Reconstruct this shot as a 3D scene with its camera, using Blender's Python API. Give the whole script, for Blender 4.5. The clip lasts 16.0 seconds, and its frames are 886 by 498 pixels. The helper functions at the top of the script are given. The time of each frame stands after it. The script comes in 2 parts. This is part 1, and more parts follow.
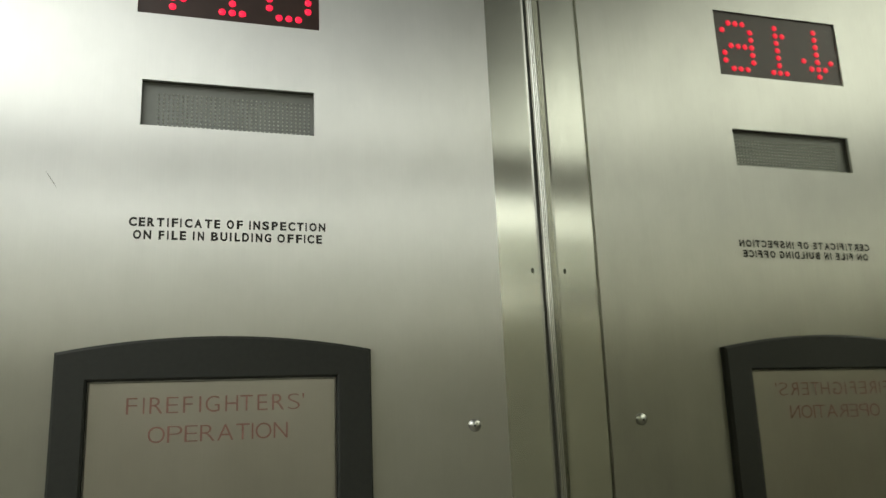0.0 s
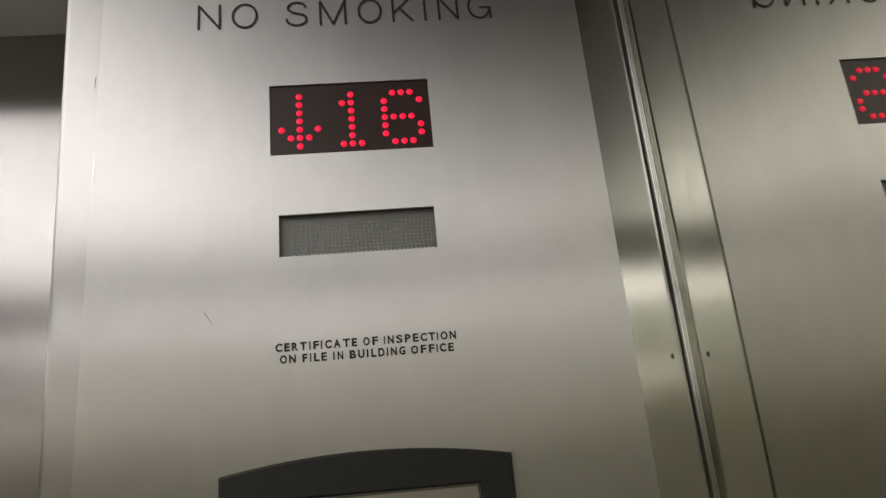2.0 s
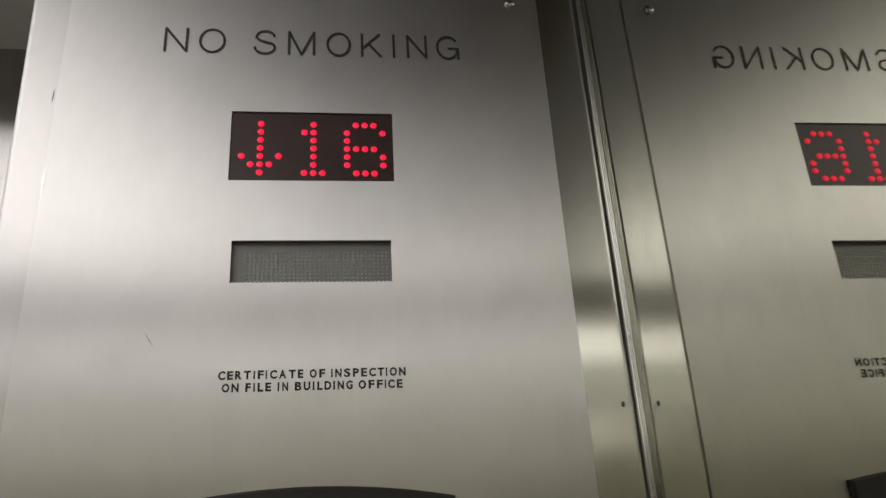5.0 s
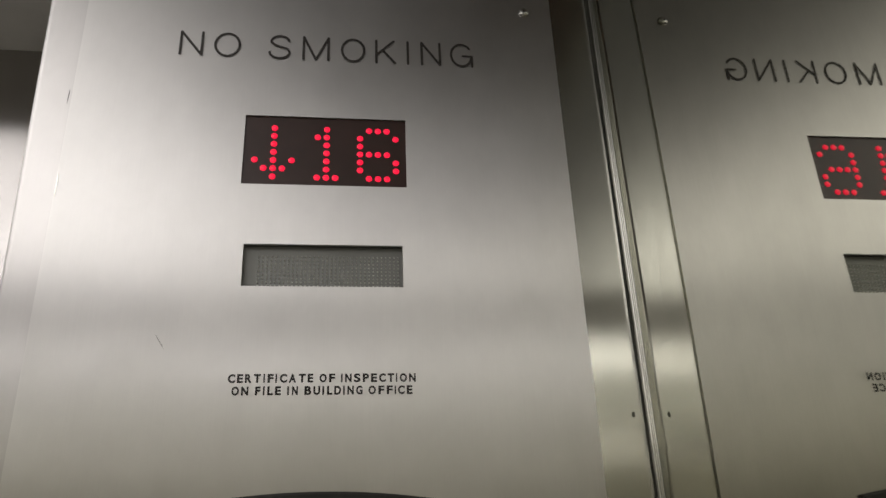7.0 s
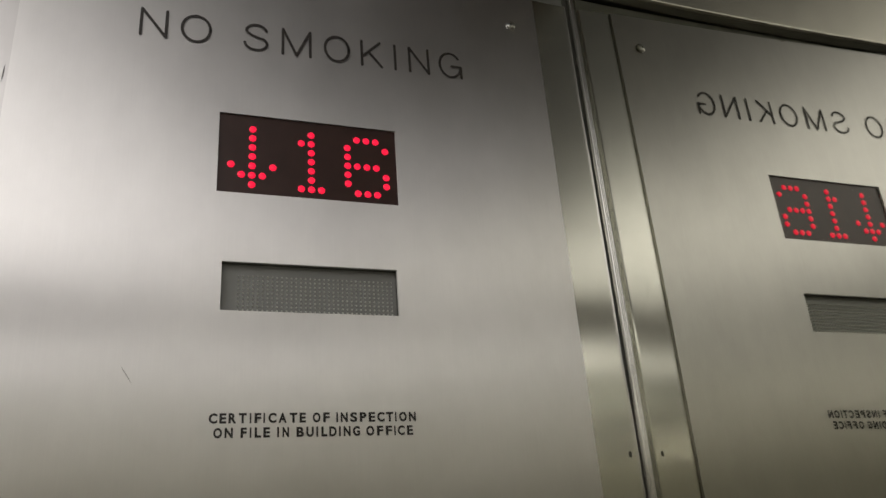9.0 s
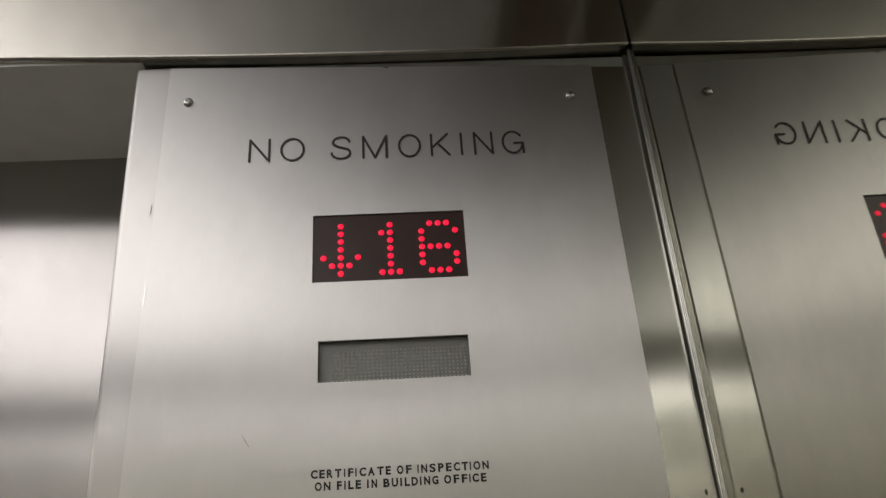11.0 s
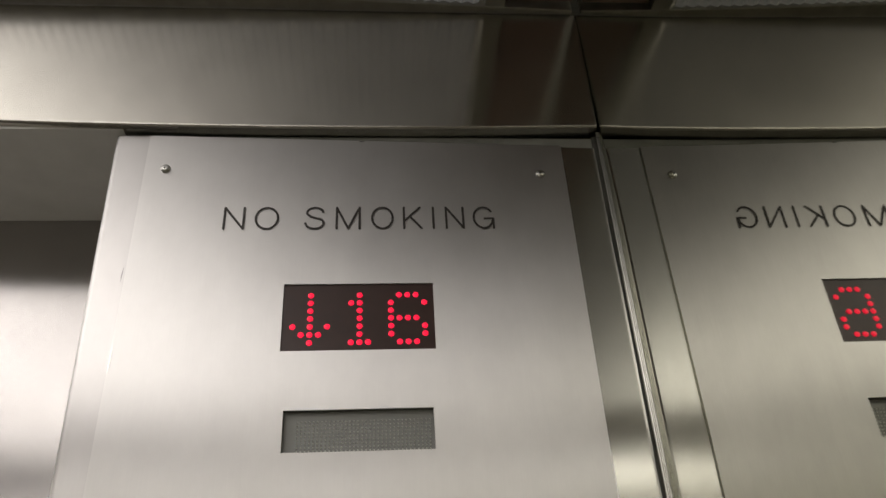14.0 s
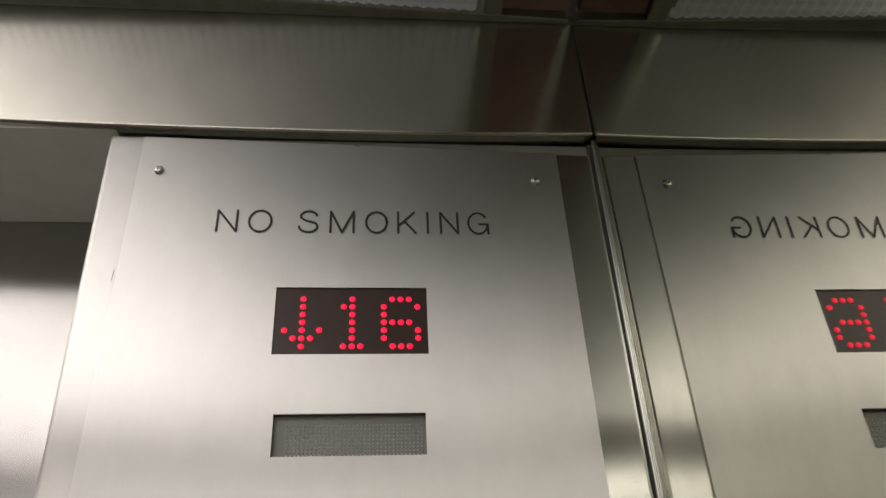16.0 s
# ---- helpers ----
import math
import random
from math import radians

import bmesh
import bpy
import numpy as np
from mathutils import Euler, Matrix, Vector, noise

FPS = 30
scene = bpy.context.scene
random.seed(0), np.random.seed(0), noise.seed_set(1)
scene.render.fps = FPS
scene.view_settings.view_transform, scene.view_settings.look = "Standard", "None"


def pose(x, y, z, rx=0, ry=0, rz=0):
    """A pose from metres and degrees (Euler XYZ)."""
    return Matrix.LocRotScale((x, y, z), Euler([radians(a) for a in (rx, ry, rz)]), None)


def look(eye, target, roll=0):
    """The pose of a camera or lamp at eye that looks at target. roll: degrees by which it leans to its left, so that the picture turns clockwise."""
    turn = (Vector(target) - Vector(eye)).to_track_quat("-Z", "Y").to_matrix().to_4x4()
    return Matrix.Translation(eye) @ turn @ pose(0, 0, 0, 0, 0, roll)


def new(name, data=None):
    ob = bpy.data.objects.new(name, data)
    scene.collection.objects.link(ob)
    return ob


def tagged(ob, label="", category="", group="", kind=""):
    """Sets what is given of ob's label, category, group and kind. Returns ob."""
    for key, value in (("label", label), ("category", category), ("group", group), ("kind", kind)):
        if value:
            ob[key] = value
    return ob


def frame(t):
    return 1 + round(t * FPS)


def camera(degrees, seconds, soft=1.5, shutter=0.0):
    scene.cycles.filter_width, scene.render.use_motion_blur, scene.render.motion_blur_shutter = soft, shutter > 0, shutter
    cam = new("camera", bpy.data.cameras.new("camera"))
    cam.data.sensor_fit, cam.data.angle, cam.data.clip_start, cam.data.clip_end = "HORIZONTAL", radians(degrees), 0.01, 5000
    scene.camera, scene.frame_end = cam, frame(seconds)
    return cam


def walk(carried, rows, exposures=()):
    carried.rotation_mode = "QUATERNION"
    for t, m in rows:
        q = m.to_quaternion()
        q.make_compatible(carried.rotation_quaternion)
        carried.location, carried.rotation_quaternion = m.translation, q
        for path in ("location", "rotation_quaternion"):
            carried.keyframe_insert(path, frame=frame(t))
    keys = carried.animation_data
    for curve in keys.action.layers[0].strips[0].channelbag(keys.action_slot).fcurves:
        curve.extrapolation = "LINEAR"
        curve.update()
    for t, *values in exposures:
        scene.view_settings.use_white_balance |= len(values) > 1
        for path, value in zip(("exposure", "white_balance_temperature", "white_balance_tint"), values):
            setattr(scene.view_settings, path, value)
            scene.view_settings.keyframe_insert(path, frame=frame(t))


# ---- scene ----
cam = camera(59.3, 16.0)
PATH = [
    (0, (0.05, -0.502, 1.647), (0.623, 1.363, 2.088), -2.4),
    (0.5, (0.076, -0.52, 1.658), (0.378, 1.391, 2.165), -4.4),
    (1, (0.076, -0.523, 1.669), (0.325, 1.384, 2.218), -6.1),
    (1.5, (0.077, -0.518, 1.656), (0.264, 1.375, 2.274), -6.1),
    (2, (0.075, -0.519, 1.658), (0.237, 1.362, 2.32), -5.4),
    (2.5, (0.074, -0.518, 1.655), (0.217, 1.348, 2.359), -4.2),
    (3, (0.08, -0.516, 1.658), (0.247, 1.346, 2.367), -4.1),
    (3.5, (0.078, -0.513, 1.658), (0.268, 1.343, 2.378), -4.2),
    (4, (0.078, -0.516, 1.656), (0.296, 1.331, 2.391), -4.1),
    (6.3, (0.083, -0.5, 1.644), (0.369, 1.303, 2.462), -2.9),
    (6.5, (0.081, -0.503, 1.645), (0.359, 1.301, 2.463), -2.8),
    (7, (0.074, -0.507, 1.647), (0.328, 1.306, 2.452), -2.4),
    (7.5, (0.054, -0.48, 1.653), (0.34, 1.327, 2.461), -2.6),
    (8, (0.016, -0.408, 1.668), (0.506, 1.372, 2.438), -3.4),
    (8.5, (-0.026, -0.407, 1.681), (0.595, 1.332, 2.45), -4.1),
    (8.7, (-0.026, -0.424, 1.69), (0.641, 1.302, 2.451), -4.4),
    (10.8, (0.068, -0.546, 1.676), (0.204, 1.253, 2.538), -4.3),
    (11, (0.069, -0.545, 1.673), (0.176, 1.241, 2.567), -3.9),
    (11.5, (0.065, -0.551, 1.669), (0.155, 1.218, 2.596), -3.2),
    (12, (0.064, -0.564, 1.673), (0.146, 1.187, 2.636), -3.0),
    (12.5, (0.069, -0.557, 1.665), (0.175, 1.177, 2.656), -2.7),
    (13, (0.068, -0.556, 1.664), (0.194, 1.161, 2.681), -2.6),
    (13.5, (0.074, -0.555, 1.669), (0.229, 1.15, 2.703), -3.3),
    (14, (0.074, -0.555, 1.671), (0.245, 1.142, 2.715), -3.4),
    (14.5, (0.072, -0.549, 1.665), (0.252, 1.137, 2.726), -3.4),
    (15, (0.076, -0.552, 1.666), (0.241, 1.134, 2.729), -3.3),
    (15.5, (0.077, -0.553, 1.668), (0.253, 1.125, 2.741), -3.3),
    (16, (0.073, -0.549, 1.667), (0.263, 1.128, 2.738), -3.0),
]
# seconds, stops, kelvin, tint: the clip opens brighter and greener
EXPOSURES = [(0, 0.58, 6380, -3), (0.3, 0.18, 6450, 0), (0.6, -0.03, 6480, 4), (1.2, 0.02, 6500, 8), (2, 0.02, 6500, 11),
             (8.5, 0.03, 6500, 11), (12, -0.02, 6500, 12), (13, 0.06, 6580, 12), (14, 0.18, 6650, 11.5), (15, 0.24, 6680, 10.5), (16, 0.26, 6680, 10.5)]
walk(cam, [(t, look(eye, target, roll)) for t, eye, target, roll in PATH], EXPOSURES)

# ---------------- world and light ----------------
world = bpy.data.worlds.new("world")
scene.world = world
world.use_nodes = True
world.node_tree.nodes["Background"].inputs["Color"].default_value = (0.5, 0.5, 0.5, 1)
world.node_tree.nodes["Background"].inputs["Strength"].default_value = 0.0
LAMP_POWER = 5.5                      # the lit ceiling diffuser, the car's only light
LAMP_COLOR = (1.0, 0.975, 0.95)
TUBES, TUBE_FADE, TUBE_FLOOR = (-1.30, -0.26), 0.105, 0.012   # stretch of the tubes behind the sheet
TUBE_SLANT = 0.29                     # their right end reaches further towards the back

# ---------------- plan, metres ----------------
WALL_X = 0.284                        # polished side wall
PLATE = (-0.126, 0.245, 0.12, 2.132)  # x0, x1, z0, z1 of the operating panel's plate
COLUMN_L, COLUMN_TOP = -0.152, 2.135
HEAD_Z0, HEAD_Z1, HEAD_Y = 2.144, 2.293, -0.007
DOOR_Y = 0.147
BACK_Y, LEFT_X = -2.0, -1.68
CEIL_Z = 2.297
DISPLAY = (0.0, 0.120, 1.9215, 1.980)
SPEAKER = (0.005, 0.116, 1.8425, 1.874)


# ---------------- materials ----------------
def material(name):
    m = bpy.data.materials.new(name)
    m.use_nodes = True
    nt = m.node_tree
    return m, nt, nt.nodes["Principled BSDF"]


def ramp(nt, src, a, b, ca, cb):
    r = nt.nodes.new("ShaderNodeValToRGB")
    r.color_ramp.elements[0].position, r.color_ramp.elements[1].position = a, b
    r.color_ramp.elements[0].color, r.color_ramp.elements[1].color = (*ca, 1), (*cb, 1)
    nt.links.new(src, r.inputs["Fac"])
    return r.outputs["Color"]


def noise_at(nt, scale, stretch=(1, 1, 1), detail=4.0, rough=0.55):
    co = nt.nodes.new("ShaderNodeTexCoord")
    mp = nt.nodes.new("ShaderNodeMapping")
    mp.inputs["Scale"].default_value = stretch
    n = nt.nodes.new("ShaderNodeTexNoise")
    n.inputs["Scale"].default_value, n.inputs["Detail"].default_value = scale, detail
    n.inputs["Roughness"].default_value = rough
    nt.links.new(co.outputs["Object"], mp.inputs["Vector"])
    nt.links.new(mp.outputs["Vector"], n.inputs["Vector"])
    return n.outputs["Fac"]


def math_node(nt, op, a, b=None, c=None):
    n = nt.nodes.new("ShaderNodeMath")
    n.operation = op
    for i, v in enumerate((a, b, c)):
        if v is None:
            continue
        if isinstance(v, (int, float)):
            n.inputs[i].default_value = v
        else:
            nt.links.new(v, n.inputs[i])
    return n.outputs[0]


def steel(name, color, rough, aniso, grain, smudge, wave=0.0, dents=0.1, grain_axis="z", spin=0.0):
    """Brushed stainless steel: fine grain, hand smudges, slight waviness of the sheet."""
    m, nt, p = material(name)
    stretch = (1, 1, 0.012) if grain_axis == "z" else (0.012, 1, 1)
    fine = noise_at(nt, 1400.0, stretch, 3.0)
    cloud = noise_at(nt, 9.0, (1, 1, 0.8), 5.0, 0.6)
    spot = noise_at(nt, 38.0, (1, 1, 0.6), 3.0, 0.6)
    lo = [c * 0.90 for c in color]
    hi = [min(1, c * 1.09) for c in color]
    mixed = math_node(nt, "ADD", math_node(nt, "MULTIPLY", fine, 0.12), math_node(nt, "MULTIPLY_ADD", spot, 0.3, math_node(nt, "MULTIPLY", cloud, 0.58)))
    nt.links.new(ramp(nt, mixed, 0.3, 0.7, lo, hi), p.inputs["Base Color"])
    p.inputs["Metallic"].default_value = 1.0
    p.inputs["Anisotropic"].default_value = aniso
    p.inputs["Anisotropic Rotation"].default_value = spin
    r = math_node(nt, "MULTIPLY_ADD", math_node(nt, "SUBTRACT", cloud, 0.5), smudge, rough)
    r = math_node(nt, "MULTIPLY_ADD", math_node(nt, "SUBTRACT", spot, 0.5), smudge * 0.5, r)
    nt.links.new(r, p.inputs["Roughness"])
    tan = nt.nodes.new("ShaderNodeTangent")
    tan.direction_type = "UV_MAP"
    tan.uv_map = "UVMap"
    nt.links.new(tan.outputs["Tangent"], p.inputs["Tangent"])
    bump = nt.nodes.new("ShaderNodeBump")
    bump.inputs["Strength"].default_value, bump.inputs["Distance"].default_value = grain, 0.0004
    nt.links.new(fine, bump.inputs["Height"])
    if wave:
        bow = nt.nodes.new("ShaderNodeBump")
        bow.inputs["Strength"].default_value, bow.inputs["Distance"].default_value = 1.0, wave
        broad, small = noise_at(nt, 7.0, (1, 1, 0.5), 1.0), noise_at(nt, 26.0, (1, 1, 0.8), 2.0)
        nt.links.new(math_node(nt, "MULTIPLY_ADD", small, dents, broad), bow.inputs["Height"])
        nt.links.new(bow.outputs["Normal"], bump.inputs["Normal"])
    nt.links.new(bump.outputs["Normal"], p.inputs["Normal"])
    return m


def plain(name, color, rough, metal=0.0, vary=0.12, scale=60.0, bump=0.0):
    m, nt, p = material(name)
    n = noise_at(nt, scale)
    nt.links.new(ramp(nt, n, 0.3, 0.7, [c * (1 - vary) for c in color], [min(1, c * (1 + vary)) for c in color]), p.inputs["Base Color"])
    p.inputs["Roughness"].default_value, p.inputs["Metallic"].default_value = rough, metal
    if bump:
        b = nt.nodes.new("ShaderNodeBump")
        b.inputs["Strength"].default_value, b.inputs["Distance"].default_value = 0.5, bump
        nt.links.new(n, b.inputs["Height"])
        nt.links.new(b.outputs["Normal"], p.inputs["Normal"])
    return m


def glow(name, color, strength):
    m, nt, p = material(name)
    p.inputs["Base Color"].default_value = (*[c * 0.5 for c in color], 1)
    p.inputs["Roughness"].default_value = 0.3
    p.inputs["Emission Color"].default_value = (*color, 1)
    p.inputs["Emission Strength"].default_value = strength
    return m


def diffuser_material(name, far_fade):
    """Prismatic sheet, brightest under the tube that runs from front to back behind it."""
    m, nt, p = material(name)
    co = nt.nodes.new("ShaderNodeTexCoord")
    sep = nt.nodes.new("ShaderNodeSeparateXYZ")
    nt.links.new(co.outputs["Object"], sep.inputs["Vector"])
    rise = math_node(nt, "MULTIPLY_ADD", sep.outputs["X"], 1 / TUBE_FADE, -TUBES[0] / TUBE_FADE)
    reach = math_node(nt, "MULTIPLY_ADD", math_node(nt, "ADD", sep.outputs["Y"], 0.6), -TUBE_SLANT, TUBES[1])
    fall = math_node(nt, "MULTIPLY", math_node(nt, "SUBTRACT", reach, sep.outputs["X"]), 1 / TUBE_FADE)
    ends = [math_node(nt, "DIVIDE", 1.0, math_node(nt, "ADD", 1.0, math_node(nt, "EXPONENT", math_node(nt, "MULTIPLY", e, -1.0)))) for e in (rise, fall)]
    spread = math_node(nt, "ADD", math_node(nt, "MULTIPLY", ends[0], ends[1]), TUBE_FLOOR)
    rib = math_node(nt, "SINE", math_node(nt, "MULTIPLY", sep.outputs["X"], 2 * math.pi / 0.012))
    rib = math_node(nt, "MULTIPLY_ADD", math_node(nt, "MULTIPLY", rib, ends[1]), 0.46, 0.66)
    cross = math_node(nt, "SINE", math_node(nt, "MULTIPLY", sep.outputs["Y"], 2 * math.pi / 0.012))
    cross = math_node(nt, "MULTIPLY_ADD", cross, 0.14, 0.86)
    far = math_node(nt, "DIVIDE", 1.0, math_node(nt, "ADD", 1.0, math_node(nt, "EXPONENT", math_node(nt, "MULTIPLY_ADD", sep.outputs["Y"], 1 / 0.06, 0.98 / 0.06))))
    spread = math_node(nt, "MULTIPLY", spread, math_node(nt, "MULTIPLY_ADD", far, -far_fade, 1.0))
    e = math_node(nt, "MULTIPLY", math_node(nt, "MULTIPLY", spread, rib), cross)
    nt.links.new(math_node(nt, "MULTIPLY", e, LAMP_POWER), p.inputs["Emission Strength"])
    p.inputs["Emission Color"].default_value = (*LAMP_COLOR, 1)
    p.inputs["Base Color"].default_value = (0.14, 0.14, 0.13, 1)
    p.inputs["Roughness"].default_value = 0.2
    return m


M_PLATE = steel("brushed steel plate", (0.68, 0.66, 0.64), 0.35, 0.985, 0.009, 0.14, 0.0009, 0.09)
# the rosy tint puts a reflection of brown into the steel's colour
M_LID = steel("brushed steel tinted by reflection", (0.69, 0.65, 0.62), 0.33, 0.97, 0.02, 0.12, 0.0006)
M_STRIP = steel("smooth steel column", (0.60, 0.59, 0.555), 0.17, 0.85, 0.0, 0.03, 0.0001, 0.0)
M_EDGE = steel("smooth steel return", (0.58, 0.56, 0.545), 0.31, 0.98, 0.0, 0.05, 0.0001, 0.0)
M_WALL = steel("polished steel wall", (0.575, 0.575, 0.49), 0.02, 0.0, 0.0, 0.03, 0.00004, 0.3)
M_HEAD = steel("satin steel header", (0.56, 0.535, 0.485), 0.21, 0.9, 0.01, 0.07, 0.0004, 0.1, "x", 0.25)
M_DOOR = steel("satin steel door", (0.44, 0.42, 0.407), 0.25, 0.985, 0.03, 0.05, 0.0003)
M_BEAD = steel("bright steel bead", (0.62, 0.61, 0.57), 0.18, 0.0, 0.0, 0.05)
M_SCREW = steel("screw steel", (0.62, 0.61, 0.58), 0.28, 0.0, 0.0, 0.05)
M_DARK = plain("dark recess", (0.05, 0.05, 0.045), 0.7)
M_FRAME = plain("dark grey cast frame", (0.018, 0.018, 0.014), 0.58, 0.0, 0.15, 300.0, 0.0002)
M_BRONZE = plain("dark bronze aluminium", (0.30, 0.29, 0.26), 0.4, 0.8)
M_BROWN = plain("reddish brown laminate", (0.21, 0.135, 0.11), 0.4, 0.0, 0.2, 25.0)
M_DISPLAY = plain("smoked red plastic", (0.066, 0.036, 0.031), 0.32, 0.0, 0.1)
M_GRILLE = plain("grey speaker grille", (0.31, 0.31, 0.295), 0.5, 0.3, 0.04, 20.0)
# glints on the grille points are put into their pale colour
M_BUMP = plain("glint-pale grille points", (0.80, 0.80, 0.77), 0.4, 0.3, 0.05, 20.0)
M_INK = plain("black engraved ink", (0.022, 0.019, 0.017), 0.55)
M_CUT = plain("dark brown engraved line", (0.050, 0.042, 0.038), 0.55)
M_RED = plain("faded red ink", (0.30, 0.145, 0.12), 0.5)
M_LED = glow("red diode", (1.0, 0.012, 0.055), 1.0)
M_LENS = diffuser_material("prismatic diffuser", 0.3)
M_LENS_BACK = diffuser_material("rear prismatic diffuser", 0.0)
M_BACK = steel("satin steel back wall", (0.70, 0.69, 0.63), 0.16, 0.3, 0.02, 0.04, 0.0004)
M_PINK = plain("rosy beige ceiling panel", (0.44, 0.37, 0.35), 0.45, 0.0, 0.12, 20.0)
# shade inside the joints, speaker recess and key hole, put into the colour
M_GAP = plain("shadowed grey steel", (0.09, 0.09, 0.075), 0.5, 0.2)
M_JOINT = plain("gap-shaded grey steel", (0.26, 0.26, 0.235), 0.5, 0.2)
M_LAM = plain("beige olive laminate", (0.40, 0.385, 0.30), 0.5, 0.0, 0.1, 6.0)
M_SCORE = plain("bare scored steel", (0.34, 0.33, 0.31), 0.4, 0.9)
M_RAIL = plain("pale grey cornice paint", (0.62, 0.62, 0.56), 0.4, 0.0, 0.05, 30.0)
M_SOFFIT = plain("soffit pale grey", (0.86, 0.85, 0.83), 0.45, 0.0, 0.04, 30.0)
M_FLOOR = plain("dark speckled floor", (0.28, 0.26, 0.23), 0.55, 0.0, 0.4, 120.0)


# ---------------- mesh helpers ----------------
def finish(bm, smooth=False):
    bmesh.ops.recalc_face_normals(bm, faces=bm.faces)
    uv = bm.loops.layers.uv.new("UVMap")
    for f in bm.faces:
        n = f.normal
        k = max(range(3), key=lambda i: abs(n[i]))
        a, b = ((1, 2), (0, 2), (0, 1))[k]
        for loop in f.loops:
            loop[uv].uv = (loop.vert.co[a], loop.vert.co[b])
        f.smooth = smooth


def mesh_of(name, bm, mat, smooth=False):
    finish(bm, smooth)
    me = bpy.data.meshes.new(name)
    bm.to_mesh(me)
    bm.free()
    me.materials.append(mat)
    return me


def thing(name, bm, mat, label, category, kind="", group=""):
    return tagged(new(name, mesh_of(name, bm, mat)), label, category, group, kind)


def part(name, bm, mat, parent, label="", smooth=False):
    ob = new(name, mesh_of(name, bm, mat, smooth))
    ob.parent = parent
    return tagged(ob, label)


def add_box(bm, x0, x1, y0, y1, z0, z1):
    v = [bm.verts.new((x, y, z)) for x in (x0, x1) for y in (y0, y1) for z in (z0, z1)]
    fs = [bm.faces.new([v[i] for i in q]) for q in ((0, 1, 3, 2), (4, 6, 7, 5), (0, 4, 5, 1), (2, 3, 7, 6), (0, 2, 6, 4), (1, 5, 7, 3))]
    return v, fs


def box(x0, x1, y0, y1, z0, z1, bevel=0.0, segments=2):
    bm = bmesh.new()
    add_box(bm, x0, x1, y0, y1, z0, z1)
    bmesh.ops.recalc_face_normals(bm, faces=bm.faces)
    if bevel:
        bmesh.ops.bevel(bm, geom=list(bm.edges), offset=bevel, segments=segments, affect="EDGES", profile=0.5)
    return bm


def pierced_plate(x0, x1, z0, z1, y0, y1, holes):
    """A sheet in the x-z plane from y0 to y1 with rectangular openings."""
    xs = sorted({x0, x1, *[h[0] for h in holes], *[h[1] for h in holes]})
    zs = sorted({z0, z1, *[h[2] for h in holes], *[h[3] for h in holes]})
    solid = {}
    for i in range(len(xs) - 1):
        for j in range(len(zs) - 1):
            cx, cz = (xs[i] + xs[i + 1]) / 2, (zs[j] + zs[j + 1]) / 2
            solid[i, j] = not any(h[0] < cx < h[1] and h[2] < cz < h[3] for h in holes)
    bm = bmesh.new()
    vs = {}

    def vert(i, j, y):
        if (i, j, y) not in vs:
            vs[i, j, y] = bm.verts.new((xs[i], y, zs[j]))
        return vs[i, j, y]

    for (i, j), full in solid.items():
        if not full:
            continue
        bm.faces.new([vert(i, j, y0), vert(i + 1, j, y0), vert(i + 1, j + 1, y0), vert(i, j + 1, y0)])
        bm.faces.new([vert(i, j, y1), vert(i, j + 1, y1), vert(i + 1, j + 1, y1), vert(i + 1, j, y1)])
        for di, dj, a, b in ((-1, 0, (0, 0), (0, 1)), (1, 0, (1, 1), (1, 0)), (0, -1, (1, 0), (0, 0)), (0, 1, (0, 1), (1, 1))):
            if not solid.get((i + di, j + dj), False):
                bm.faces.new([vert(i + a[0], j + a[1], y0), vert(i + b[0], j + b[1], y0), vert(i + b[0], j + b[1], y1), vert(i + a[0], j + a[1], y1)])
    return bm


def lettering(text, x0, x1, z0, z1, y, thin, mat, parent, label, spacing=1.0, even=True):
    """Raised-ink lettering that fills the given rectangle on a plane facing -y."""
    cu = bpy.data.curves.new("lettering", "FONT")
    cu.body, cu.offset, cu.space_character, cu.resolution_u = text, thin, spacing, 6
    tmp = new("lettering_curve", cu)
    bpy.context.view_layer.update()
    me = bpy.data.meshes.new_from_object(tmp.evaluated_get(bpy.context.evaluated_depsgraph_get()))
    bpy.data.objects.remove(tmp)
    co = np.array([v.co[:] for v in me.vertices])
    lo, hi = co.min(axis=0), co.max(axis=0)
    wide = (x1 - x0) / (z1 - z0) * (hi[1] - lo[1]) / (hi[0] - lo[0])
    if even and wide > 1.05:
        # a stretched letter starts thinner, so that all strokes come out alike
        return lettering(text, x0, x1, z0, z1, y, thin - 0.032 * (1 - 1 / wide), mat, parent, label, spacing, False)
    for v in me.vertices:
        v.co = (x0 + (v.co.x - lo[0]) / (hi[0] - lo[0]) * (x1 - x0), y, z0 + (v.co.y - lo[1]) / (hi[1] - lo[1]) * (z1 - z0))
    me.materials.clear()
    me.materials.append(mat)
    me.name = "lettering"
    ob = new("letter", me)
    ob.parent = parent
    return tagged(ob, label)


def spaced(text, spans, z0, z1, thin, mat, parent, label, y=-0.0004):
    """A line of lettering set letter by letter; spans: each letter's left and right edge, in millimetres."""
    for k, ch in enumerate(text):
        lettering(ch, spans[2 * k] / 1000, spans[2 * k + 1] / 1000, z0, z1, y, thin, mat, parent, label)


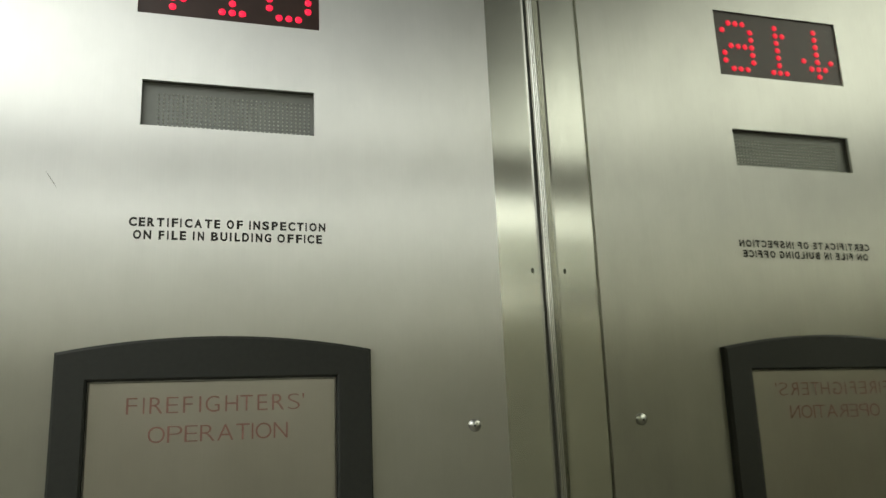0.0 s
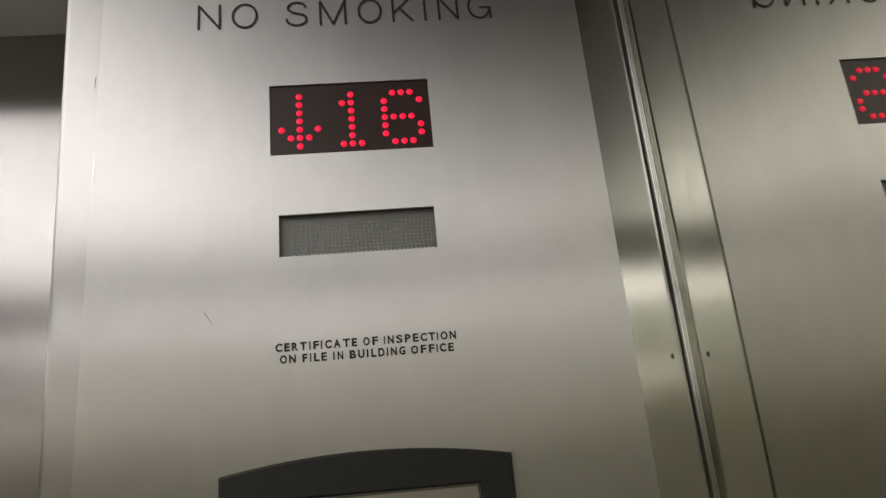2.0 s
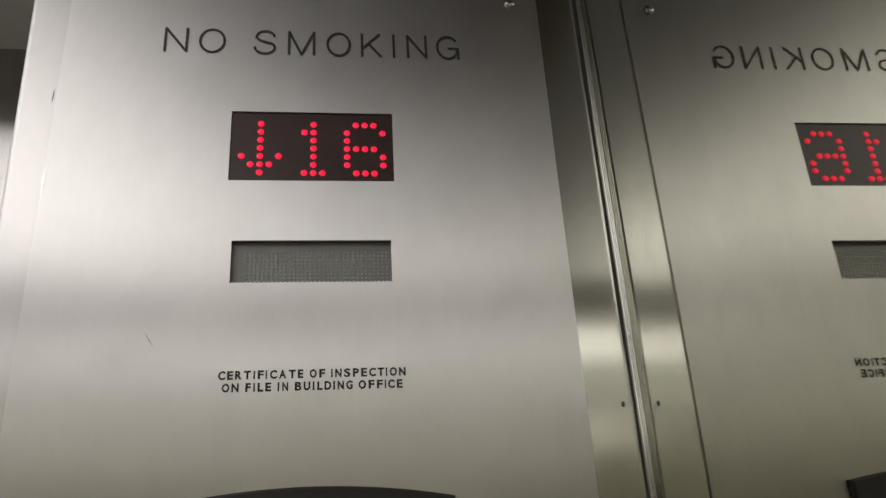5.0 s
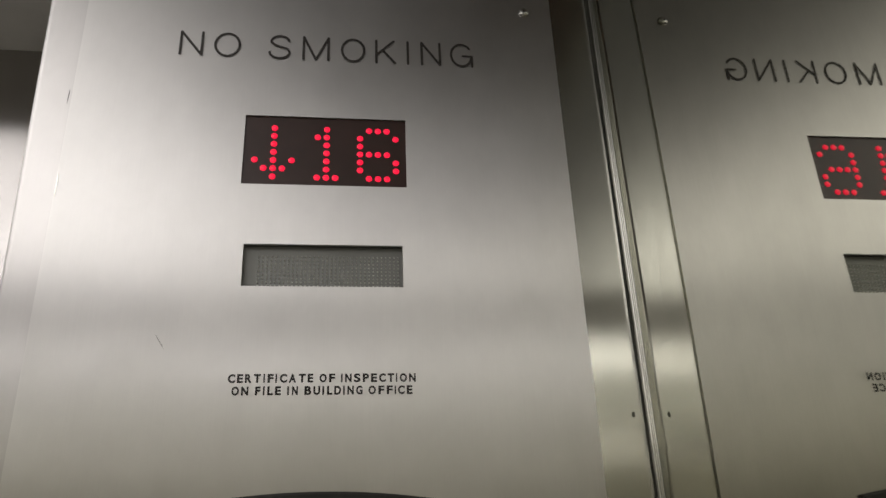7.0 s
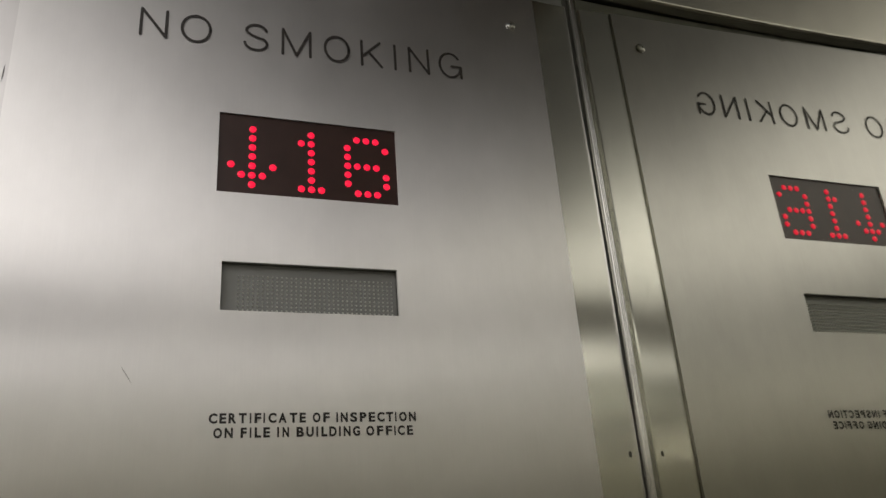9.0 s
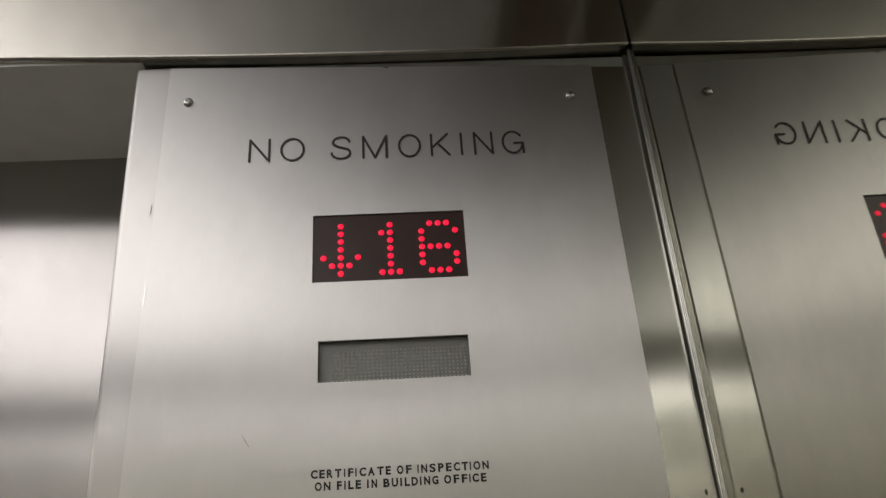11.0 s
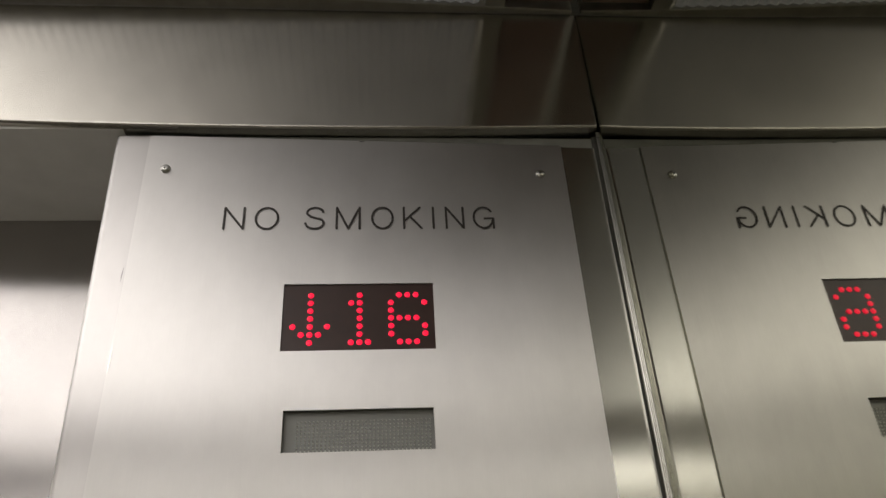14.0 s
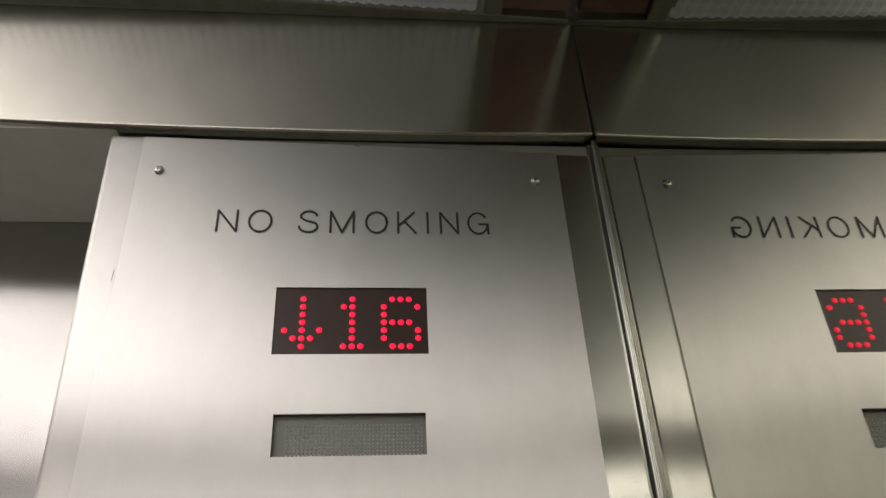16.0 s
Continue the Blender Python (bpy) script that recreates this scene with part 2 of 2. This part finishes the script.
def disc(r, depth, sides=16, dome=0.4):
    """A low domed disc facing -y, its back on y = 0."""
    bm = bmesh.new()
    rings = []
    for rr, yy in ((r, 0.0), (r, -depth * (1 - dome)), (r * 0.72, -depth * 0.9)):
        rings.append([bm.verts.new((rr * math.cos(2 * math.pi * k / sides), yy, rr * math.sin(2 * math.pi * k / sides))) for k in range(sides)])
    for a, b in zip(rings, rings[1:]):
        for k in range(sides):
            bm.faces.new((a[k], a[(k + 1) % sides], b[(k + 1) % sides], b[k]))
    top = bm.verts.new((0, -depth, 0))
    for k in range(sides):
        bm.faces.new((rings[-1][k], rings[-1][(k + 1) % sides], top))
    bm.faces.new(rings[0][::-1])
    return bm


# ---------------- structure of the car ----------------
thing("floor", box(LEFT_X, WALL_X, BACK_Y, 0.25, -0.03, 0.0), M_FLOOR, "speckled stone floor of the elevator car", "floor", "structure")


def bowed_wall():
    """The side wall: its polished sheet is slightly bowed, along the car and from foot to top."""
    bm = bmesh.new()
    ys = [0.25, 0.0] + [-0.02 * k for k in range(1, 31)] + [-0.8, -1.0, -1.4, BACK_Y]
    zs = [0.0, 0.6, 1.1] + [1.4 + 0.05 * k for k in range(19)] + [2.6]

    def face_x(y, z):
        q, h = min(0.6, max(0.0, -y)), min(0.4, max(-0.4, z - 1.9))
        return WALL_X + 0.021 * q - 0.041 * q * q - 0.0019 * h - 0.0158 * h * h

    grid = [[bm.verts.new((face_x(y, z), y, z)) for z in zs] for y in ys]
    for ra, rb in zip(grid, grid[1:]):
        for k in range(len(zs) - 1):
            bm.faces.new((ra[k], rb[k], rb[k + 1], ra[k + 1]))
    outer = [bm.verts.new((WALL_X + 0.03, y, z)) for y, z in ((0.25, 0.0), (BACK_Y, 0.0), (BACK_Y, 2.60), (0.25, 2.60))]
    bm.faces.new(outer)
    bm.faces.new(grid[0] + [outer[3], outer[0]])
    bm.faces.new(grid[-1][::-1] + [outer[1], outer[2]])
    bm.faces.new([r[-1] for r in grid] + [outer[2], outer[3]])
    bm.faces.new([r[0] for r in grid[::-1]] + [outer[0], outer[1]])
    for e in bm.edges:
        e.smooth = len(e.link_faces) == 2 and all(len(f.verts) == 4 and f.verts[0] not in outer for f in e.link_faces)
    return bm


wall = tagged(new("wall_east", mesh_of("wall_east", bowed_wall(), M_WALL, True)), "polished stainless steel side wall that mirrors the panel", "wall", "", "structure")
thing("wall_west", box(LEFT_X - 0.03, LEFT_X, BACK_Y, 0.25, 0.0, 2.60), M_STRIP, "brushed stainless steel side wall of the car", "wall", "structure")
back = thing("wall_south", box(LEFT_X, WALL_X, BACK_Y - 0.03, BACK_Y, 0.0, 2.60), M_BACK, "satin stainless steel back wall of the car", "wall", "structure")
part("lower_panel", box(LEFT_X + 0.02, WALL_X - 0.02, BACK_Y, BACK_Y + 0.008, 0.10, 2.01, 0.001, 1), M_LAM, back, "dull olive laminate panel")
part("cornice", box(LEFT_X + 0.02, WALL_X - 0.02, BACK_Y, BACK_Y + 0.012, 2.15, 2.27, 0.001, 1), M_RAIL, back, "pale grey cornice strip")
thing("wall_north", box(LEFT_X, WALL_X, 0.25, 0.28, 0.0, 2.60), M_DARK, "dark wall behind the car doors", "wall", "structure")
thing("ceiling", box(LEFT_X, WALL_X, BACK_Y, 0.25, 2.57, 2.60), M_BRONZE, "dark closed top of the elevator car", "ceiling", "structure")

def sag(bm, top):
    """The upper edge of the panel hangs lower towards the side wall."""
    for v in bm.verts:
        if v.co.z > top - 0.0005:
            v.co.z = 2.1335 - 0.026 * (v.co.x + 0.126)


# front return column, open behind the plate; its free edge is slightly out of plumb
bm = bmesh.new()
edge = ((0.0, -0.136), (1.70, -0.1480), (COLUMN_TOP, -0.1565))
for (za, xa), (zb, xb) in zip(edge, edge[1:]):
    v, _ = add_box(bm, xa, -0.105, 0.0022, 0.19, za, zb)
    for vert in v:
        if vert.co.x < -0.106:
            vert.co.x = xb if vert.co.z > (za + zb) / 2 else xa
bmesh.ops.remove_doubles(bm, verts=bm.verts, dist=1e-6)
edges = [e for e in bm.edges if all(v.co.x < -0.11 and v.co.y < 0.01 for v in e.verts) and abs(e.verts[0].co.z - e.verts[1].co.z) > 0.1]
bmesh.ops.bevel(bm, geom=edges, offset=0.0036, segments=4, affect="EDGES", profile=0.5)
thing("wall_return", bm, M_EDGE, "brushed stainless steel front return beside the door", "wall return", "structure")
bm = bmesh.new()
random.seed(4)
levels = [0.0, 1.4] + [1.5 + 0.04 * k for k in range(16)] + [COLUMN_TOP]
rims = []
for z in levels:
    slack = (0.0006 + random.uniform(-0.0004, 0.0004)) * min(1.0, max(0.0, (z - 1.79) / 0.03))
    xe = 0.2792 - slack
    rims.append([bm.verts.new((x, y, z)) for x, y in ((0.226, 0.0022), (xe - 0.003, 0.0022), (xe - 0.0010, 0.0026), (xe, 0.0036), (xe, 0.19), (0.226, 0.19))])
for lo, hi in zip(rims, rims[1:]):
    for k in range(6):
        bm.faces.new((lo[k], lo[(k + 1) % 6], hi[(k + 1) % 6], hi[k]))
bm.faces.new(rims[0][::-1])
bm.faces.new(rims[-1])
add_box(bm, -0.105, 0.226, 0.06, 0.19, 0.0, COLUMN_TOP)
add_box(bm, -0.105, 0.226, 0.0026, 0.0058, 2.10, COLUMN_TOP)
sag(bm, COLUMN_TOP)
thing("wall_return_inner", bm, M_STRIP, "smooth steel filler strip between panel and side wall", "wall return", "structure")

# header over the door
bm = box(LEFT_X, 0.2818, HEAD_Y, 0.25, HEAD_Z0, HEAD_Z1, 0.0022, 3)
long_edges = [e for e in bm.edges if abs(e.verts[0].co.x - e.verts[1].co.x) > 1]
bmesh.ops.subdivide_edges(bm, edges=long_edges, cuts=32)
for v in bm.verts:
    if v.co.z < HEAD_Z0 + 0.02 and v.co.x > -0.26:
        v.co.z -= 0.0055 * math.sin(math.pi * min(1.0, (v.co.x + 0.26) / 0.62)) ** 0.8
header = thing("door_header", bm, M_HEAD, "satin stainless steel header above the elevator door", "header", "structure")
part("soffit", box(-1.215, -0.1512, 0.0, DOOR_Y - 0.0002, HEAD_Z0 - 0.0035, HEAD_Z0 - 0.0003), M_SOFFIT, header, "pale grey underside")
thing("door_1", box(-1.25, -0.03, DOOR_Y, DOOR_Y + 0.035, 0.0, HEAD_Z0 - 0.0036), M_DOOR, "closed brushed stainless steel elevator door", "door", "structure")
thing("wall_return_far", box(LEFT_X, -1.22, 0.0, 0.146, 0.0, COLUMN_TOP), M_STRIP, "brushed stainless steel front return beyond the door", "wall return", "structure")

# corner trim
corner = new("trim")
tagged(corner, "bright ribbed steel corner trim with a dark joint", "trim", "", "structure")
part("joint", box(-0.1508, 0.2800, 0.0062, 0.0102, 2.09, HEAD_Z0 - 0.0065), M_JOINT, corner, "shadowed steel behind the upper joint")
part("joint", box(0.2770, 0.2798, 0.0040, 0.02, 0.0, HEAD_Z0 - 0.006), M_GAP, corner, "dark open joint")


def bead(x0, x1, y, rise):
    """One shallow rounded rib of the corner strip."""
    bm = bmesh.new()
    n = 6
    front = [(x0 + (x1 - x0) * k / n, y - rise * math.sin(math.pi * k / n)) for k in range(n + 1)]
    ring = front + [(x1, y + 0.006), (x0, y + 0.006)]
    lo = [bm.verts.new((x, yy, 0.0)) for x, yy in ring]
    hi = [bm.verts.new((x, yy, HEAD_Z0 - 0.005)) for x, yy in ring]
    for k in range(len(ring)):
        m = (k + 1) % len(ring)
        bm.faces.new((lo[k], lo[m], hi[m], hi[k]))
    return bm


for k in range(4):
    part("bead", bead(0.2799 + 0.0013 * k, 0.2799 + 0.0013 * (k + 1) - 0.0001, -0.0016, 0.0006), M_BEAD, corner)

# ---------------- ceiling light ----------------
LX0, LX1 = -1.56, 0.186


def ceiling_light(y0, y1, front, skew=0.0):
    lamp = new("ceiling_light")
    tagged(lamp, "large backlit prismatic ceiling light in a dark frame", "ceiling light", "lights in the car ceiling")
    bm = bmesh.new()
    pitch = 0.012
    n = int((LX1 - LX0) / pitch)
    low, high = [], []
    for k in range(2 * n + 1):
        x = LX0 + k * pitch / 2
        z = CEIL_Z - (0.003 if k % 2 else 0.0)
        low.append(bm.verts.new((x, y0, z)))
        high.append(bm.verts.new((x, y1 + skew * (x - LX1), z)))
    for k in range(2 * n):
        bm.faces.new((low[k], low[k + 1], high[k + 1], high[k]))
    part("diffuser", bm, M_LENS if front > -0.1 else M_LENS_BACK, lamp, "ribbed prismatic diffuser")
    east = WALL_X - 0.0075 if front > -0.1 else LX1 + 0.02
    for xa, xb, ya, yb in ((LX0 - 0.02, east, y1, front), (LX0 - 0.02, LX1 + 0.02, y0 - 0.02, y0), (LX1, LX1 + 0.02, y0, y1), (LX0 - 0.02, LX0, y0, y1)):
        bm = box(xa, xb, ya, yb, 2.291, 2.312, 0.001, 1)
        for v in bm.verts:
            if abs(v.co.y - y1) < 0.002:
                v.co.y += skew * (v.co.x - LX1)
        part("frame", bm, M_BRONZE, lamp, "dark aluminium frame")


ceiling_light(-1.18, -0.0165, HEAD_Y - 0.001, 0.036)
ceiling_light(-1.95, -1.57, -1.55)
thing("ceiling_panel", box(LX1 + 0.021, WALL_X - 0.008, BACK_Y + 0.01, -0.0185, 2.298, 2.31, 0.001, 1), M_BROWN, "reddish brown ceiling strip beside the light", "ceiling panel", "structure")
thing("ceiling_panel", box(LX0 - 0.02, LX1 + 0.02, -1.549, -1.201, 2.298, 2.31, 0.001, 1), M_PINK, "rosy beige ceiling panel between the two lights", "ceiling panel", "structure")
thing("ceiling_panel", box(LEFT_X + 0.005, LX0 - 0.021, BACK_Y + 0.01, HEAD_Y - 0.001, 2.298, 2.31, 0.001, 1), M_BROWN, "reddish brown ceiling strip beside the light", "ceiling panel", "structure")

# ---------------- operating panel ----------------
panel = new("car_operating_panel")
tagged(panel, "tall brushed steel elevator panel with red floor display", "elevator panel")
x0, x1, z0, z1 = PLATE
CAB = (-0.017, 0.129, 1.44, 1.680)
bm = pierced_plate(x0, x1, z0, z1, 0.0, 0.0022, [DISPLAY, SPEAKER])
sag(bm, z1)
part("plate", bm, M_PLATE, panel, "brushed stainless steel plate")

# floor display
dx0, dx1, dz0, dz1 = DISPLAY
display = part("display_window", box(dx0, dx1, 0.0016, 0.012, dz0, dz1), M_DISPLAY, panel, "smoked dark red display window")
GLYPHS = {
    "down": ("..#..", "..#..", "..#..", "..#..", "#.#.#", ".###.", "..#.."),
    "1": ("..#..", ".##..", "..#..", "..#..", "..#..", "..#..", ".###."),
    "6": (".###.", "#...#", "#....", "####.", "#...#", "#...#", ".###."),
}
led = mesh_of("led", disc(0.00240, 0.0010, 14), M_LED, True)
for glyph, cx in (("down", 0.0217), ("1", 0.0605), ("6", 0.0988)):
    for r, row in enumerate(GLYPHS[glyph]):
        for c, mark in enumerate(row):
            if mark == "#":
                ob = new("led", led)
                ob.location = (cx + (c - 2) * 0.0067, 0.0018, dz1 - 0.0099 - r * 0.0069)
                ob.parent = display

# speaker
sx0, sx1, sz0, sz1 = SPEAKER
grille = part("speaker_grille", box(sx0 - 0.002, sx1 + 0.002, 0.0050, 0.008, sz0 - 0.002, sz1 + 0.002), M_GRILLE, panel, "recessed grey speaker grille")
bm = bmesh.new()
cols, rows = 34, 9
for i in range(cols):
    for j in range(rows):
        x = sx0 + 0.0105 + i * 0.00295
        z = sz0 + 0.0020 + j * 0.00275
        s = 0.00075
        rings = [[bm.verts.new((x + q * math.cos(k * math.pi / 3), y, z + q * math.sin(k * math.pi / 3))) for k in range(6)] for q, y in ((s, 0.0052), (s * 0.7, 0.0043))]
        tip = bm.verts.new((x, 0.0038, z))
        for k in range(6):
            bm.faces.new((rings[0][k], rings[0][(k + 1) % 6], rings[1][(k + 1) % 6], rings[1][k]))
            bm.faces.new((rings[1][k], rings[1][(k + 1) % 6], tip))
knobs = part("grille_mesh", bm, M_BUMP, grille, "raised points of the grille, coloured light for glints", True)
tagged(knobs, kind="stuff")
# recess sides coloured dark for the shade inside
part("recess", pierced_plate(sx0 - 0.004, sx1 + 0.004, sz0 - 0.004, sz1 + 0.004, 0.0023, 0.0049, [SPEAKER]), M_GAP, panel, "dark sides of the speaker recess")

# lettering
ENGRAVED = {
    "N": [[(0, 0), (0, 1)], [(0, 1), (1, 0)], [(1, 0), (1, 1)]],
    "M": [[(0, 0), (0, 1)], [(0, 1), (0.5, 0)], [(0.5, 0), (1, 1)], [(1, 1), (1, 0)]],
    "K": [[(0, 0), (0, 1)], [(0, 0.34), (0.93, 1)], [(0.33, 0.58), (1, 0)]],
    "I": [[(0.5, 0), (0.5, 1)]],
    "O": [[(0.5 + 0.5 * math.cos(0.1309 * k), 0.5 + 0.5 * math.sin(0.1309 * k)) for k in range(49)]],
    "S": [[(0.52 + 0.45 * math.cos(0.175 * k), 0.745 + 0.255 * math.sin(0.175 * k)) for k in range(1, 20)]
          + [(0.28, 0.575), (0.5, 0.52), (0.74, 0.465)]
          + [(0.5 + 0.5 * math.cos(0.175 * k), 0.26 + 0.26 * math.sin(0.175 * k)) for k in range(5, -19, -1)]],
    "G": [[(0.5 + 0.5 * math.cos(0.1309 * k), 0.5 + 0.5 * math.sin(0.1309 * k)) for k in range(5, 43)]
          + [(0.93, 0.24), (0.99, 0.44)], [(1, 0.46), (0.56, 0.46)], [(1, 0.46), (1, 0)]],
}


def engraved(ch, x0, x1, z0, z1, w, mat, parent, label):
    """One letter cut with a round tool: strokes of even width with round ends, laid on the plate."""
    bm = bmesh.new()
    r = w / 2
    for n, line in enumerate(ENGRAVED[ch]):
        pts = [Vector((x0 + r + px * (x1 - x0 - w), 0, z0 + r + pz * (z1 - z0 - w))) for px, pz in line]
        y = -0.0004 - 0.00004 * n
        left, right = [], []
        for k, p in enumerate(pts):
            a = (p - pts[k - 1]).normalized() if k else (pts[1] - p).normalized()
            b = (pts[k + 1] - p).normalized() if k + 1 < len(pts) else a
            t = (a + b).normalized()
            side = Vector((-t.z, 0, t.x)) * min(r / max(0.3, t.dot(a)), r * 2.2)
            left.append(bm.verts.new((p.x + side.x, y, p.z + side.z)))
            right.append(bm.verts.new((p.x - side.x, y, p.z - side.z)))
        for k in range(len(pts) - 1):
            bm.faces.new((left[k], left[k + 1], right[k + 1], right[k]))
        for end, other in ((pts[0], pts[1]), (pts[-1], pts[-2])):
            d = (end - other).normalized()
            base = math.atan2(d.z, d.x)
            arc = [bm.verts.new((end.x + r * math.cos(base + q * math.pi / 6), y, end.z + r * math.sin(base + q * math.pi / 6))) for q in range(-3, 4)]
            bm.faces.new(arc)
    return part("letter", bm, mat, parent, label)


for ch, (xa, xb) in zip("NOSMOKING", ((-54.0, -36.0), (-28.0, -7.6), (13.6, 30.8), (39.8, 61.1), (69.8, 89.2), (96.9, 113.7), (122.1, 124.1), (133.3, 149.9), (157.2, 176.0))):
    engraved(ch, xa / 1000, xb / 1000, 2.0322, 2.0555, 0.0020, M_CUT, panel, "thin dark engraved lettering")
spaced("CERTIFICATEOFINSPECTION", (1.2, 5.9, 7.0, 10.8, 12.0, 16.3, 17.6, 22.0, 23.7, 24.6, 26.4, 30.2, 31.4, 32.3, 34.2, 38.8, 40.0, 44.6, 46.3, 50.8, 52.1, 55.7, 59.8, 64.3, 66.0, 69.8, 73.8, 74.7, 76.4, 80.6, 82.1, 86.4, 88.0, 92.0, 93.4, 97.4, 98.7, 103.2, 104.3, 108.7, 109.8, 110.7, 112.4, 117.2, 118.6, 123.0), 1.7752, 1.7810, 0.040, M_INK, panel, "small black lettering")
spaced("ONFILEINBUILDINGOFFICE", (4.0, 8.7, 10.1, 14.6, 18.9, 22.2, 23.9, 24.8, 26.6, 30.2, 31.5, 35.2, 39.3, 40.3, 42.3, 46.0, 50.3, 54.6, 56.0, 60.3, 61.8, 62.9, 64.8, 68.2, 69.5, 73.8, 75.2, 76.2, 78.0, 82.1, 83.6, 87.8, 91.7, 96.5, 98.2, 102.1, 103.7, 107.6, 108.9, 109.8, 111.1, 115.5, 116.9, 120.7), 1.7670, 1.7728, 0.040, M_INK, panel, "small black lettering")

# screws and key hole
head = mesh_of("screw", disc(0.0042, 0.0026, 20, 0.55), M_SCREW, True)
pin = mesh_of("pin", disc(0.0008, 0.0006, 8), M_DARK, True)
for x, z in ((-0.108, 2.096), (0.222, 2.091), (0.221, 1.646), (-0.1075, 1.650)):
    ob = new("screw", head)
    ob.location, ob.parent = (x, 0.0, z), panel
    tagged(ob, "domed steel security screw")
    dot = new("pin", pin)
    dot.location, dot.parent = (-0.0006, -0.0024, -0.0003), ob


def scratch(xa, za, xb, zb, w, y=-0.0003):
    """A thin sliver on the plate, tapering to its ends: dark score, bright glint."""
    bm = bmesh.new()
    a, b = Vector((xa, y, za)), Vector((xb, y, zb))
    side = (b - a).normalized().cross(Vector((0, 1, 0))) * w / 2
    m1, m2 = a.lerp(b, 0.3), a.lerp(b, 0.75)
    bm.faces.new([bm.verts.new(p) for p in (a, m1 + side, m2 + side * 0.8, b, m2 - side * 0.8, m1 - side)])
    return bm


part("scratch", scratch(-0.1285, 1.9985, -0.1292, 1.9850, 0.0006, 0.0019), M_INK, panel, "thin dark scratch")
# the highlight on a dent in the edge, laid on as a bright sliver
part("edge_glint", scratch(-0.1250, 1.9270, -0.1253, 1.9060, 0.0010), M_BEAD, panel, "bright sliver for the highlight on a dented edge")
part("nick", scratch(0.059, 2.1277, 0.065, 2.1275, 0.0010), M_INK, panel, "small dark nick")
part("scratch", scratch(-0.0475, 1.8085, -0.0405, 1.7975, 0.0006), M_SCORE, panel, "thin dark scratch")
hole = disc(0.0011, 0.0004, 12)
for v in hole.verts:
    v.co.z *= 1.8
bmesh.ops.translate(hole, vec=(0.2712, 0.0022, 1.752), verts=hole.verts)
part("key_hole", hole, M_GAP, panel, "small dark key hole")


# firefighters' cabinet
def arched(y, inset=0.0, half=0.093, cx=0.058, zc=1.697, rise=0.009, z0=1.42, n=18):
    pts = [(cx - half + inset, y, z0 + inset)]
    for k in range(n + 1):
        u = -1 + 2 * k / n
        pts.append((cx + u * (half - inset), y, zc - inset + rise * (1 - u * u)))
    pts.append((cx + half - inset, y, z0 + inset))
    return pts


def cabinet_frame():
    bm = bmesh.new()
    n = 18
    a, b, c, d = CAB
    inner = [(a, c)] + [(a + (b - a) * k / n, d) for k in range(n + 1)] + [(b, c)]
    loops = [arched(0.0), arched(-0.0045), arched(-0.0062, 0.0016)]
    loops = [[bm.verts.new(p) for p in q] for q in loops]
    loops.append([bm.verts.new((x + (0.0012 if x > 0.05 else -0.0012), -0.0062, z + 0.0012)) for x, z in inner])
    loops.append([bm.verts.new((x, -0.0050, z)) for x, z in inner])
    loops.append([bm.verts.new((x, 0.0, z)) for x, z in inner])
    m = len(inner)
    for p, q in zip(loops, loops[1:]):
        for k in range(m):
            bm.faces.new((p[k], p[(k + 1) % m], q[(k + 1) % m], q[k]))
    return bm


cabinet = part("cabinet_frame", cabinet_frame(), M_FRAME, panel, "dark grey frame with an arched top")
lid = part("cabinet_door", box(CAB[0] + 0.0008, CAB[1] - 0.0008, -0.0022, -0.0003, CAB[2] + 0.001, CAB[3] - 0.0008, 0.0006, 1), M_LID, cabinet, "brushed steel cabinet door")
spaced("FIREFIGHTERS", (5.0, 11.1, 14.2, 15.1, 17.9, 25.3, 27.3, 34.1, 36.8, 42.2, 46.0, 47.1, 49.6, 57.8, 61.1, 68.6, 69.9, 77.4, 80.1, 86.2, 88.9, 96.3, 98.4, 105.8), 1.6605, 1.6700, -0.010, M_RED, cabinet, "faded red lettering", -0.0026)
lettering("'", 0.1075, 0.1085, 1.6670, 1.6700, -0.0026, 0.0, M_RED, cabinet, "faded red lettering")
spaced("OPERATION", (17.5, 27.0, 28.3, 36.8, 38.1, 45.6, 46.9, 55.4, 56.8, 66.2, 67.6, 75.6, 76.9, 77.9, 79.2, 88.7, 90.0, 98.5), 1.6435, 1.6530, -0.010, M_RED, cabinet, "faded red lettering", -0.0026)
